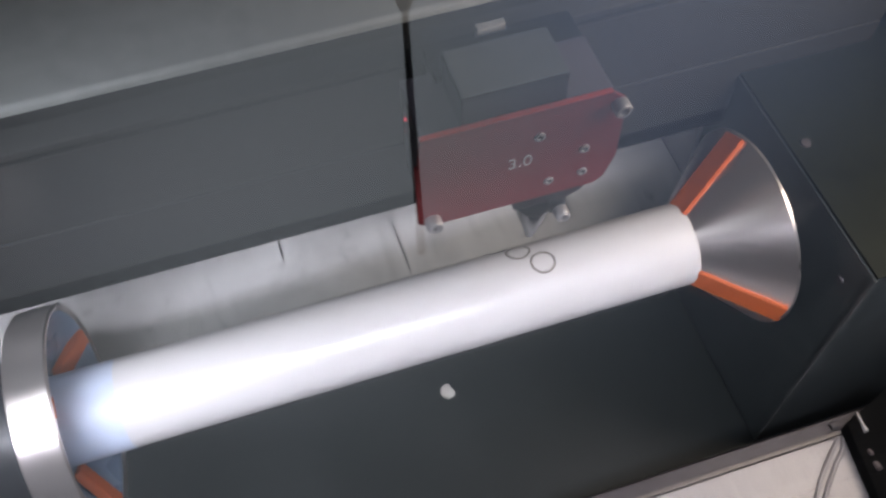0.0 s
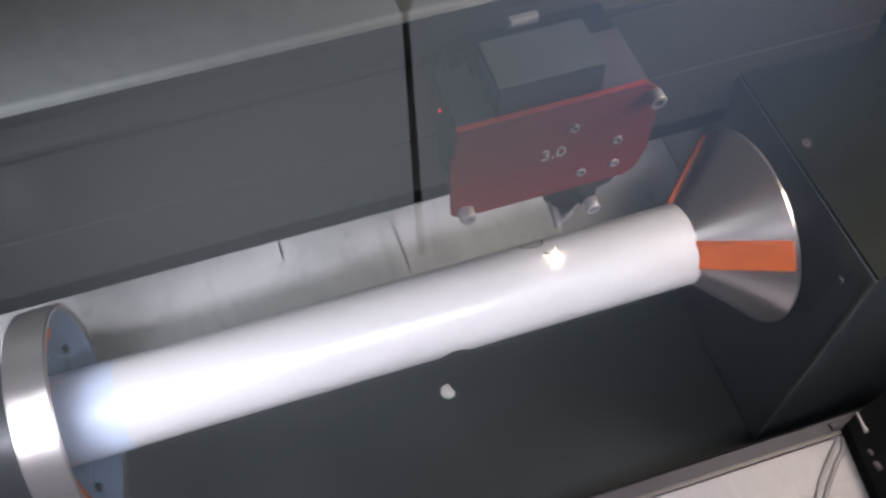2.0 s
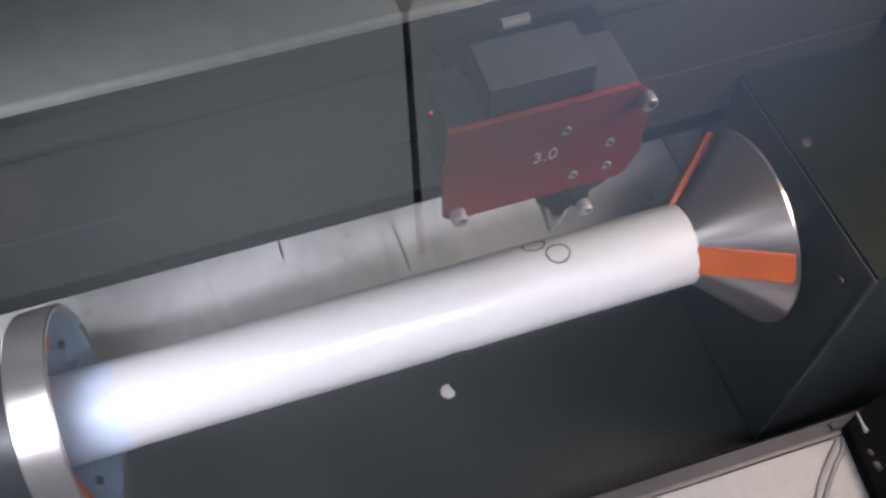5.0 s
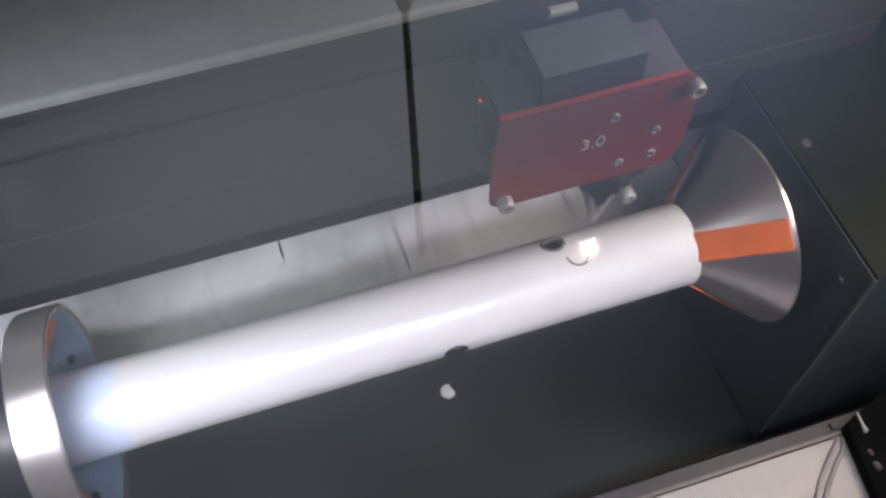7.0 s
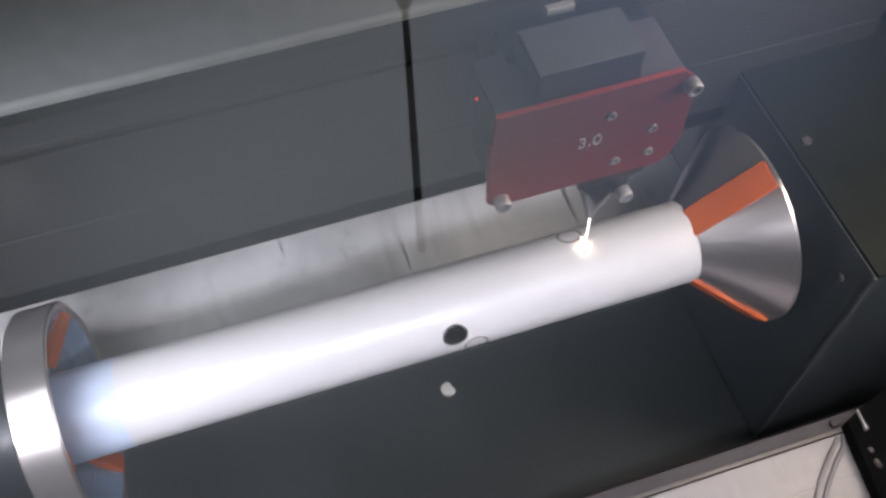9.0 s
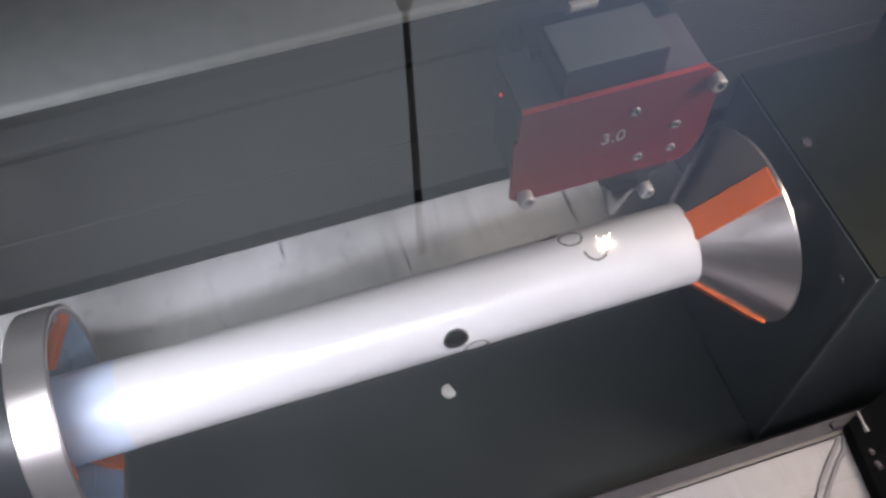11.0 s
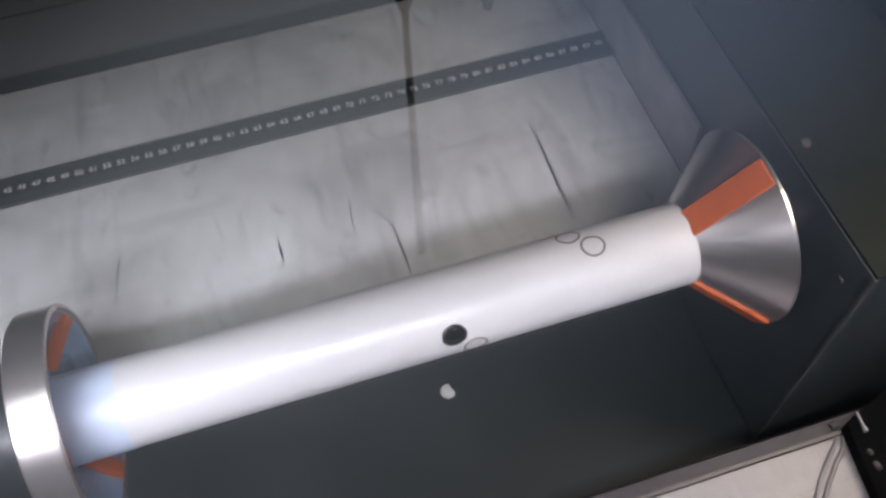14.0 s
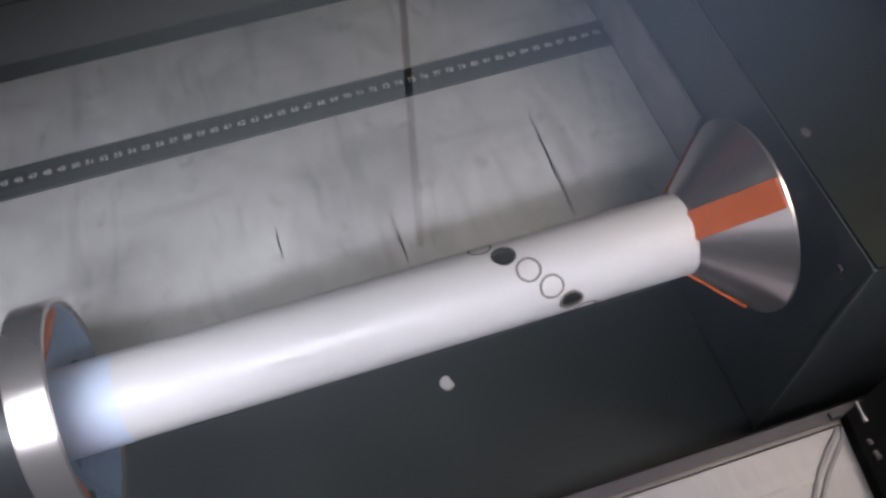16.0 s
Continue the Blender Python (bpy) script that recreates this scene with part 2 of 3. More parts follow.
def rod(path, radius, n=10):
    """A round bar along a list of points."""
    bm = bmesh.new()
    pts = [Vector(p) for p in path]
    rings = []
    for i, p in enumerate(pts):
        d = (pts[min(i + 1, len(pts) - 1)] - pts[max(i - 1, 0)]).normalized()
        u = d.orthogonal().normalized()
        if rings and abs(d.z) < 0.99:
            u = d.cross(Vector((0, 0, 1))).normalized()
        elif abs(d.z) < 0.99:
            u = d.cross(Vector((0, 0, 1))).normalized()
        w = d.cross(u)
        rings.append([bm.verts.new(p + radius * (math.cos(2 * math.pi * k / n) * u + math.sin(2 * math.pi * k / n) * w)) for k in range(n)])
    for a, b in zip(rings, rings[1:]):
        for k in range(n):
            bm.faces.new((a[k], a[(k + 1) % n], b[(k + 1) % n], b[k]))
    bm.faces.new(rings[0])
    bm.faces.new(rings[-1])
    return bm


def lettering(name, text, size, mat, parent, m, extrude=0.00015, bold=0.0):
    data = bpy.data.curves.new(name, "FONT")
    data.body, data.size, data.extrude = text, size, extrude
    data.align_x, data.align_y, data.offset = "CENTER", "CENTER", bold
    data.materials.append(mat)
    ob = new(name, data)
    ob.parent = parent
    ob.matrix_local = m
    return ob


def cap_bolt(name, parent, x, y, z, r=0.0042, h=0.0058):
    """A socket-head bolt on a face that looks towards -y; the hexagon socket is a part of its own."""
    head = part(name, spun([(0, 0.0004), (0, r), (-h * 0.85, r), (-h, r * 0.86), (-h, r * 0.55), (-h * 0.45, r * 0.5), (-h * 0.45, 0.0004)], 28, "y"),
                CHROME, parent, smooth=True)
    head.location = (x, y, z)
    part("socket", spun([(-h * 0.47, 0.0002), (-h * 0.47, r * 0.5), (-h * 0.52, r * 0.5), (-h * 0.52, 0.0002)], 6, "y"), SOCKET, head, "dark hexagon socket")
    return head


# ---- room ----
tagged(part("ceiling", block(-2.6, 3.6, -2.6, 3.4, CEIL_Z, CEIL_Z + 0.1), CEILING), "plain grey painted ceiling of the room", "ceiling", kind="structure")
for nm, b in (("wall_north", (-2.6, 3.6, 3.4, 3.5)), ("wall_south", (-2.6, 3.6, -2.7, -2.6)),
              ("wall_west", (-2.7, -2.6, -2.6, 3.4)), ("wall_east", (3.6, 3.7, -2.6, 3.4))):
    tagged(part(nm, block(*b, -0.9, CEIL_Z + 0.1), WALLPAINT), "dark painted wall of the workshop room", "wall", kind="structure")
tagged(part("floor", block(-2.7, 3.7, -2.7, 3.5, -1.0, -0.9), WALLPAINT), "dark workshop floor around the machine", "floor", kind="structure")


def luminaire(x0, x1, y0, y1, mat, label):
    lamp = empty("added_glow_panel", (x0 + x1) / 2, (y0 + y1) / 2, CEIL_Z)
    w, d = (x1 - x0) / 2, (y1 - y0) / 2
    part("diffuser", block(-w, w, -d, d, -0.03, -0.004), mat, lamp, "glowing sheet of the added panel")
    for a, b, c, e in ((-w - 0.02, -w - 0.001, -d, d), (w + 0.001, w + 0.02, -d, d), (-w, w, -d - 0.02, -d - 0.001), (-w, w, d + 0.001, d + 0.02)):
        part("frame", block(a, b, c, e, -0.035, 0.0), CEILING, lamp)
    tagged(lamp, label, "ceiling light")
    return lamp


# unseen panel, added only for its reflection in the lid
luminaire(-0.6, 2.9, -0.15, 2.2, CEIL_GLOW, "added unseen ceiling panel, its glow shaped for the lid's haze, bluish at one end")
# cool fill added from the front for tube, cone and flap; unseen
luminaire(-0.9, 1.9, -2.2, -0.75, COOL_GLOW, "added unseen cool ceiling panel that fills in light from the front")
rail = part("ceiling_rail", rod([(1.064, 1.345, CEIL_Z - 0.07), (0.86, 0.49, CEIL_Z - 0.07)], 0.0085), SOCKET)
part("knob", spun([(-0.024, 0.001), (-0.018, 0.016), (0.0, 0.022), (0.018, 0.016), (0.024, 0.001)], 20, "z", False), SOCKET, rail).location = (1.0294, 1.200, CEIL_Z - 0.07)
tagged(rail, "thin black rail hung below the ceiling light", "rail")


# ---- machine bed and housing ----
tagged(part("floor_well", block(-0.02, 0.912, -0.3035, 0.05, FLOOR_Z - 0.01, FLOOR_Z, 0.0008), PANEL),
       "dark blue-grey sheet floor of the well below the tube", "machine floor", kind="structure")
table = part("work_table", block(0.0, 0.908, TABLE_Y0, 0.42, -0.012, 0.0, 0.0006), TABLE_STEEL)
tagged(table, "scratched brushed steel work table", "table")
tagged(part("wall_well", block(-0.02, 0.905, TABLE_Y0 + 0.004, TABLE_Y0 + 0.02, FLOOR_Z, -0.012), PANEL),
       "dark panel below the front edge of the table", "panel", kind="structure")
guard = part("side_plate", prism([(-0.1370, 0.0), (0.42, 0.0), (0.42, 0.0515), (-0.1370, 0.0515)], 0.9082, 0.9112, 0.0005, "yz"), PLATE_STEEL)
tagged(guard, "upright grey steel plate along the table's side", "plate")

housing = empty("side_wall", 0.912, -0.299, FLOOR_Z)
part("panel", block(0.0, 0.10, 0.0, 0.72, 0.0, 0.2275, 0.0008), WALL, housing)
part("edge_strip", block(-0.0006, 0.0006, -0.0008, 0.72, 0.2268, 0.2281), WALL, housing, "folded upper edge")
part("edge_strip", block(-0.0012, 0.0006, -0.0008, 0.0012, 0.0, 0.2275), EDGE, housing, "paler upright edge")
part("top_cover", block(0.0006, 0.10, 0.0, 0.72, 0.2279, 0.2300), PANEL_OLIVE, housing, "dark olive top sheet")
tagged(housing, "dark blue-grey inner side wall of the machine", "machine wall", kind="structure")
for y, z in ((-0.282, 0.088), (-0.205, 0.075)):
    s = part("wall_screw", spun([(0, 0.0003), (0, 0.0028), (-0.0012, 0.0022), (-0.0012, 0.0003)], 14, "x"), LIP)
    s.location = (0.912, y, z)
    tagged(s, "small dull screw in the dark side wall", "screw", "wall screws")
s = part("wall_screw", spun([(0, 0.0003), (0, 0.0034), (0.0012, 0.0028), (0.0012, 0.0003)], 14, "z"), LIP)
s.location = (0.922, -0.210, 0.1158)
tagged(s, "small dull screw in the dark top sheet", "screw", "wall screws")
tagged(part("wall_left", block(-0.04, -0.02, -0.31, 0.44, FLOOR_Z, 0.27), PANEL), "dark inner side wall far from the cone", "machine wall", kind="structure")
tagged(part("wall_back", block(-0.04, 1.10, 0.44, 0.46, FLOOR_Z, 0.27), PANEL), "dark rear wall of the machine", "machine wall", kind="structure")

# front lip and folded-down flap
tagged(part("front_lip", prism([(-0.330, -0.030), (-0.3215, -0.030), (-0.3035, -0.098), (-0.3035, FLOOR_Z), (-0.330, FLOOR_Z)], -0.02, 1.02, 0.0008, "yz"), LIP),
       "dark grey bevelled lip along the front of the well", "lip", kind="structure")
tagged(part("trim", block(-0.02, 1.02, -0.3330, -0.3302, -0.030, -0.0285, 0.0004), BRASS), "thin beige trim along the front lip", "trim", kind="structure")
flap = empty("front_flap", 0.5, -0.42, -0.03)
part("sheet", block(-0.52, 0.436, -0.10, 0.0868, -0.008, 0.0, 0.0008), STEEL_FRONT, flap)
for dx, dy in ((0.0, 0.0), (0.0026, -0.0046)):
    part("fold", rod([(0.4255 + dx, 0.0862 + dy * 0.3, 0.0004), (0.4220 + dx, 0.0830 + dy, 0.0010), (0.4120 + dx, 0.0750 + dy, 0.0010), (0.4010 + dx, 0.0650 + dy, 0.0010),
                      (0.3930 + dx, 0.0560 + dy, 0.0010), (0.3700 + dx, 0.0280 + dy, 0.0010)], 0.0014, 12), STEEL_FRONT, flap, "raised steel fold", smooth=True)
tagged(flap, "bright steel flap folded open at the front", "flap")
hinge = empty("hinge_bracket", 0.9355, -0.343, -0.03)
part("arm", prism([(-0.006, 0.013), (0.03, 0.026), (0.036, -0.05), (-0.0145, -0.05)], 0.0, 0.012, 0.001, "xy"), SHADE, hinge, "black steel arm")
pin = part("pin", rod([(-0.0004, 0.0155, 0.019), (-0.0014, 0.0037, 0.019)], 0.0010, 12), CHROME, hinge, "shiny pin", smooth=True)
part("collar", rod([(-0.0012, 0.0060, 0.019), (-0.0015, 0.0026, 0.019)], 0.0016, 12), CHROME, pin, smooth=True)
part("bolt", rod([(-0.0028, -0.0065, 0.0125), (-0.0026, -0.0095, 0.0135)], 0.0014, 12), DULL_BOLT, hinge, smooth=True)
part("bolt", rod([(-0.0032, -0.0145, 0.0125), (-0.0036, -0.0190, 0.0145)], 0.0018, 12), DULL_BOLT, hinge, smooth=True)
part("stop", block(-0.0115, -0.004, 0.014, 0.019, 0.0, 0.003, 0.0012), LIP, hinge, "small grey stop")
tagged(hinge, "black hinge bracket with shiny pin and bolts", "hinge")

# ---- ruler on the table ----
ruler = part("ruler", block(-0.40, 0.4135, -0.0140, 0.0118, 0.0, 0.003, 0.0006), RULER)
ruler.location = (0.50, 0, 0)
tagged(ruler, "dark anodised ruler with white centimetre numbers on the table", "ruler")
# flat band whose paler colour stands for light on a front chamfer
part("front_band", block(-0.3995, 0.413, -0.0137, -0.0068, 0.0028, 0.00315, 0.0001), RULER_BAND, ruler, "front band, slightly paler to paint the light on a chamfer")
for k in range(42, 92):
    lettering("numeral", str(k), 0.0062, MARK, ruler, pose(k / 100 - 0.4995, -0.0006, 0.00315), 0.00025, 0.00010)

# scratches and a bent line in the table's surface
random.seed(4)
for x, y, dx, dy, w, mat in ((0.625, -0.098, -0.001, -0.022, 0.0007, SCRATCH), (0.680, -0.062, -0.005, -0.058, 0.0004, SCRATCH), (0.702, -0.111, 0.001, -0.046, 0.0007, SCRATCH),
                             (0.692, -0.094, 0.010, -0.020, 0.0005, SCRATCH), (0.822, -0.058, -0.001, -0.098, 0.0006, SCRATCH), (0.8235, -0.058, -0.001, -0.098, 0.0004, BRIGHT_SCRATCH),
                             (0.822, -0.058, 0.008, 0.005, 0.0006, BRIGHT_SCRATCH), (0.753, -0.057, 0.031, -0.001, 0.0005, BRIGHT_SCRATCH), (0.865, -0.085, -0.003, -0.020, 0.0005, SCRATCH),
                             (0.487, -0.078, 0.003, -0.016, 0.0005, SCRATCH), (0.585, -0.060, 0.004, -0.030, 0.0004, SCRATCH), (0.520, -0.070, -0.006, -0.040, 0.0004, SCRATCH)):
    bm = bmesh.new()
    L = Vector((dx, dy, 0))
    side = Vector((-dy, dx, 0)).normalized() * w
    rows, n = [], 8
    for i in range(n + 1):
        c = Vector((x, y, 0.0002)) + L * (i / n) + side * random.uniform(-0.6, 0.6)
        t = 1 - abs(2 * i / n - 1) * 0.7
        rows.append((bm.verts.new(c - side * t), bm.verts.new(c + side * t)))
    for a, b in zip(rows, rows[1:]):
        bm.faces.new((a[0], a[1], b[1], b[0]))
    bmesh.ops.solidify(bm, geom=bm.faces[:], thickness=0.0001)
    part("scratch", bm, mat, table, "thin dark scratch" if mat is SCRATCH else "thin bright scratch")

# a web of faint hairlines left by earlier work
random.seed(9)
bm = bmesh.new()
for _ in range(70):
    x, y = random.uniform(0.42, 0.895), random.uniform(-0.165, 0.09)
    a = radians(random.gauss(-86, 9) if random.random() < 0.75 else random.uniform(-30, 30))
    d, w = Vector((math.cos(a), math.sin(a), 0)), random.uniform(0.00012, 0.0003)
    side = Vector((-d.y, d.x, 0)) * w
    length = random.uniform(0.006, 0.035)
    p = Vector((x, y, 0.00015))
    q = p + d * length
    if abs(p.y) < 0.016 or abs(q.y) < 0.016 or p.y * q.y < 0 or q.x > 0.898:
        continue
    m1 = p + d * length * 0.5 + side * random.uniform(-3, 3)
    bm.faces.new([bm.verts.new(v) for v in (p, m1 - side, q, m1 + side)])
hair = part("hairline_scratches", bm, SCRATCH, table, "faint hairline scratches")
tagged(hair, kind="stuff")


# ---- the white tube with its row of cut circles ----
def cut_place(n):
    """Place along the tube and angle (degrees from the top, towards the front) of circle n; circle 3 is the last."""
    return CUT_X + (n - 3) * CUT_PITCH, (n - 3) * CUT_STEP


def on_tube(x, deg, r):
    return (x, -r * math.sin(radians(deg)), r * math.cos(radians(deg)))


OPEN_HOLES = [cut_place(1), cut_place(-2), (0.7067, 66.4)]


def tube_mesh():
    """Tube wall with real round openings: the grid cells round each opening are replaced by a fan to its rim."""
    n_a, wall = 96, 0.0022
    xs = [TUBE_X0 + (TUBE_X1 - TUBE_X0) * i / 190 for i in range(191)]
    verts, faces = [], []
    layers = []
    for r in (TUBE_R, TUBE_R - wall):
        base = len(verts)
        for x in xs:
            for j in range(n_a):
                verts.append(on_tube(x, 360 * j / n_a, r))
        layers.append(base)
    gone, rims = set(), []
    for hx, ha in OPEN_HOLES:
        i0 = max(i for i, x in enumerate(xs) if x < hx - CUT_R * 1.12)
        i1 = min(i for i, x in enumerate(xs) if x > hx + CUT_R * 1.12)
        span = math.degrees(CUT_R * 1.12 / TUBE_R)
        j0, j1 = math.floor((ha - span) / (360 / n_a)), math.ceil((ha + span) / (360 / n_a))
        for i in range(i0, i1):
            for j in range(j0, j1):
                gone.add((i, j % n_a))
        loop = [(i, j0) for i in range(i0, i1)] + [(i1, j) for j in range(j0, j1)] + [(i, j1) for i in range(i1, i0, -1)] + [(i0, j) for j in range(j1, j0, -1)]
        rings = []
        for base, r in zip(layers, (TUBE_R, TUBE_R - wall)):
            ring = []
            for i, j in loop:
                u, v = xs[i] - hx, radians(360 * j / n_a - ha) * TUBE_R
                k = CUT_R / math.hypot(u, v)
                ring.append(len(verts))
                verts.append(on_tube(hx + u * k, ha + math.degrees(v * k / TUBE_R), r))
            m = len(loop)
            for q in range(m):
                a, b = loop[q], loop[(q + 1) % m]
                faces.append((base + a[0] * n_a + a[1] % n_a, base + b[0] * n_a + b[1] % n_a, ring[(q + 1) % m], ring[q]))
            rings.append(ring)
        m = len(loop)
        for q in range(m):
            faces.append((rings[0][q], rings[0][(q + 1) % m], rings[1][(q + 1) % m], rings[1][q]))
    for base in layers:
        for i in range(len(xs) - 1):
            for j in range(n_a):
                if (i, j) not in gone:
                    faces.append((base + i * n_a + j, base + (i + 1) * n_a + j, base + (i + 1) * n_a + (j + 1) % n_a, base + i * n_a + (j + 1) % n_a))
    for i in (0, len(xs) - 1):
        for j in range(n_a):
            a, b = layers[0] + i * n_a, layers[1] + i * n_a
            faces.append((a + j, a + (j + 1) % n_a, b + (j + 1) % n_a, b + j))
    me = bpy.data.meshes.new("tube")
    me.from_pydata(verts, [], faces)
    bm = bmesh.new()
    bm.from_mesh(me)
    bpy.data.meshes.remove(me)
    return bm


tube = part("tube", tube_mesh(), PLASTIC, smooth=True)
tube.location = (0, AXIS_Y, AXIS_Z)
tagged(tube, "white plastic tube clamped between two metal cones", "tube")


# added skin: bluish light near the chuck, painted as a pale blue band
part("blue_light_band", spun([(0.4890, TUBE_R + 0.0001), (0.4890, TUBE_R + 0.0003), (0.5235, TUBE_R + 0.0003), (0.5250, TUBE_R + 0.0001)], 96, "x"), BLUE_LIGHT_TINT, tube, "added band that paints bluish light round the clamped end", smooth=True)


def burn_arc(n, a0, a1, width=0.0007, rise=0.00018):
    """Part of a charred ring, lying on the tube's surface; angles run from the circle's start over its front side."""
    hx, ha = cut_place(n) if n > -6 else (0.7067 + (n + 6) * 0.0115 * -1, 66.4)
    bm = bmesh.new()
    k = max(3, int(abs(a1 - a0) / 9))
    rows = []
    for i in range(k + 1):
        p = radians(a0 + (a1 - a0) * i / k)
        row = []
        for rr, lift in ((CUT_R - width, -0.0008), (CUT_R - width, rise), (CUT_R + width, rise), (CUT_R + width, -0.0008)):
            row.append(bm.verts.new(on_tube(hx - rr * math.cos(p), ha + math.degrees(rr * math.sin(p) / TUBE_R), TUBE_R + lift)))
        rows.append(row)
    for a, b in zip(rows, rows[1:]):
        for j in range(4):
            bm.faces.new((a[j], a[(j + 1) % 4], b[(j + 1) % 4], b[j]))
    bm.faces.new(rows[0])
    bm.faces.new(rows[-1])
    return bm


for n in (0, -1, -3):
    part("burn_ring", burn_arc(n, 0, 359.5), BURN, tube, "dark charred ring")
for n in (-2,):
    part("hole_rim", burn_arc(n, 0, 359.5, 0.0005), SOOT, tube, "blackened rim of an open hole")
# older opening near the middle of the tube and the ring beside it
for hx, ha, mat, nm in ((0.7067, 66.4, SOOT, "hole_rim"), (0.7185, 97.0, BURN, "burn_ring")):
    bm = bmesh.new()
    rows = []
    for i in range(41):
        p = 2 * math.pi * i / 40
        rows.append([bm.verts.new(on_tube(hx - rr * math.cos(p), ha + math.degrees(rr * math.sin(p) / TUBE_R), TUBE_R + lf))
                     for rr, lf in ((CUT_R - 0.0006, -0.0006), (CUT_R - 0.0006, 0.00018), (CUT_R + 0.0006, 0.00018), (CUT_R + 0.0006, -0.0006))])
    for a, b in zip(rows, rows[1:]):
        for j in range(4):
            bm.faces.new((a[j], a[(j + 1) % 4], b[(j + 1) % 4], b[j]))
    part(nm, bm, mat, tube)

# charred walls of the open holes
for hx_, ha_ in OPEN_HOLES:
    bm = bmesh.new()
    rows = []
    for i in range(37):
        p = 2 * math.pi * i / 36
        rows.append([bm.verts.new(on_tube(hx_ - rr * math.cos(p), ha_ + math.degrees(rr * math.sin(p) / TUBE_R), TUBE_R + lf))
                     for rr, lf in ((CUT_R - 0.0005, -0.0024), (CUT_R - 0.0005, -0.0003), (CUT_R + 0.0001, -0.0003), (CUT_R + 0.0001, -0.0024))])
    for a, b in zip(rows, rows[1:]):
        for j in range(4):
            bm.faces.new((a[j], a[(j + 1) % 4], b[(j + 1) % 4], b[j]))
    part("charred_bore", bm, SOOT, tube, "blackened wall of a hole")

# when the beam passes each eighth of the three circles that are cut here: start, front, far side, back, end
CUT_TIMES = {1: (1.08, 2.2, 3.0, 3.75, 4.6), 2: (6.3, 6.65, 6.95, 7.3, 7.75), 3: (9.0, 10.0, 10.9, 11.6, 12.1)}
ARCS = 12
arcs = []
for n, ts in CUT_TIMES.items():
    for i in range(ARCS):
        ob = part("burn_mark", burn_arc(n, 360 * i / ARCS - 1, 360 * (i + 1) / ARCS + 0.5), BURN, tube, "freshly charred piece of a ring")
        q = (i + 0.9) / ARCS * 4
        k = min(3, int(q))
        arcs.append((ob, n, (i + 0.5) * 360 / ARCS, ts[k] + (ts[k + 1] - ts[k]) * (q - k)))


def disc_mesh(r, thick, bend=TUBE_R, bite=0.0):
    """A cut-out disc, bent like the tube it came from, in its own space with its middle at the origin."""
    bm = bmesh.new()
    tops, bots = [], []
    for lift, out in ((0.0, tops), (-thick, bots)):
        centre = bm.verts.new((0, 0, lift))
        rings = []
        for f in (0.4, 0.75, 1.0):
            ring = []
            for i in range(32):
                a = 2 * math.pi * i / 32
                rr = r * f
                x, s = rr * math.cos(a), rr * math.sin(a)
                if bite and x > r * (1 - bite):
                    x = r * (1 - bite) - (x - r * (1 - bite)) * 0.6 * math.cos(s / r * 3)
                b = s / bend
                ring.append(bm.verts.new((x, -(bend + lift) * math.sin(b), (bend + lift) * math.cos(b) - bend)))
            rings.append(ring)
        for i in range(32):
            bm.faces.new((centre, rings[0][i], rings[0][(i + 1) % 32]))
            for a, b in zip(rings, rings[1:]):
                bm.faces.new((a[i], b[i], b[(i + 1) % 32], a[(i + 1) % 32]))
        out.append(rings[-1])
    for i in range(32):
        bm.faces.new((tops[0][i], tops[0][(i + 1) % 32], bots[0][(i + 1) % 32], bots[0][i]))
    return bm


plug_x, plug_a = cut_place(1)
plug = part("cut_disc", disc_mesh(CUT_R - 0.00002, 0.0021), PLASTIC, tube, "white disc cut loose from the tube", smooth=True)
slug = part("offcut_disc", disc_mesh(0.0056, 0.0022, 0.06, 0.35), SLUG, smooth=True)
slug.matrix_world = pose(0.7136, -0.1948, FLOOR_Z + 0.0032, 0, 0, 20)
tagged(slug, "chipped greyish white offcut disc on the dark floor", "offcut")
falling = part("falling_disc", disc_mesh(CUT_R, 0.0021), SLUG, smooth=True)
tagged(falling, "pale plastic disc dropping out of the tube", "offcut")


# ---- cones that hold the tube ----
cone = empty("drive_cone", 0, AXIS_Y, AXIS_Z)
part("body", spun([(TUBE_X1 - 0.004, 0.0002), (TUBE_X1 - 0.004, 0.0210), (CONE_X - 0.0005, CONE_R - 0.0004), (CONE_X, CONE_R), (CONE_X + 0.0018, CONE_R), (CONE_X + 0.0018, 0.012), (0.911, 0.012), (0.911, 0.0002)], 128, "x"), ALU, cone, smooth=True)


def strip_on_cone(deg, x0, r0, x1, r1, half, lift, inward=False):
    """A raised flat bar on a cone's flank, at an angle from the top."""
    bm = bmesh.new()
    d = Vector((x1 - x0, 0, r1 - r0)).normalized()
    nrm = Vector((-d.z, 0, d.x)) if not inward else Vector((d.z, 0, -d.x))
    if not inward and nrm.z < 0 or inward and nrm.z > 0:
        nrm = -nrm
    rows = []
    for x, r in ((x0, r0), (x1, r1)):
        row = []
        for s, h in ((-half, -0.003), (-half, lift), (half, lift), (half, -0.003)):
            row.append(bm.verts.new(Vector((x, -s, r)) + nrm * h))
        rows.append(row)
    for j in range(4):
        bm.faces.new((rows[0][j], rows[0][(j + 1) % 4], rows[1][(j + 1) % 4], rows[1][j]))
    bm.faces.new(rows[0])
    bm.faces.new(rows[1])
    bmesh.ops.bevel(bm, geom=bm.edges[:], offset=0.0006, segments=2, affect="EDGES")
    bmesh.ops.rotate(bm, verts=bm.verts, cent=(0, 0, 0), matrix=Matrix.Rotation(radians(deg), 3, "X"))
    return bm


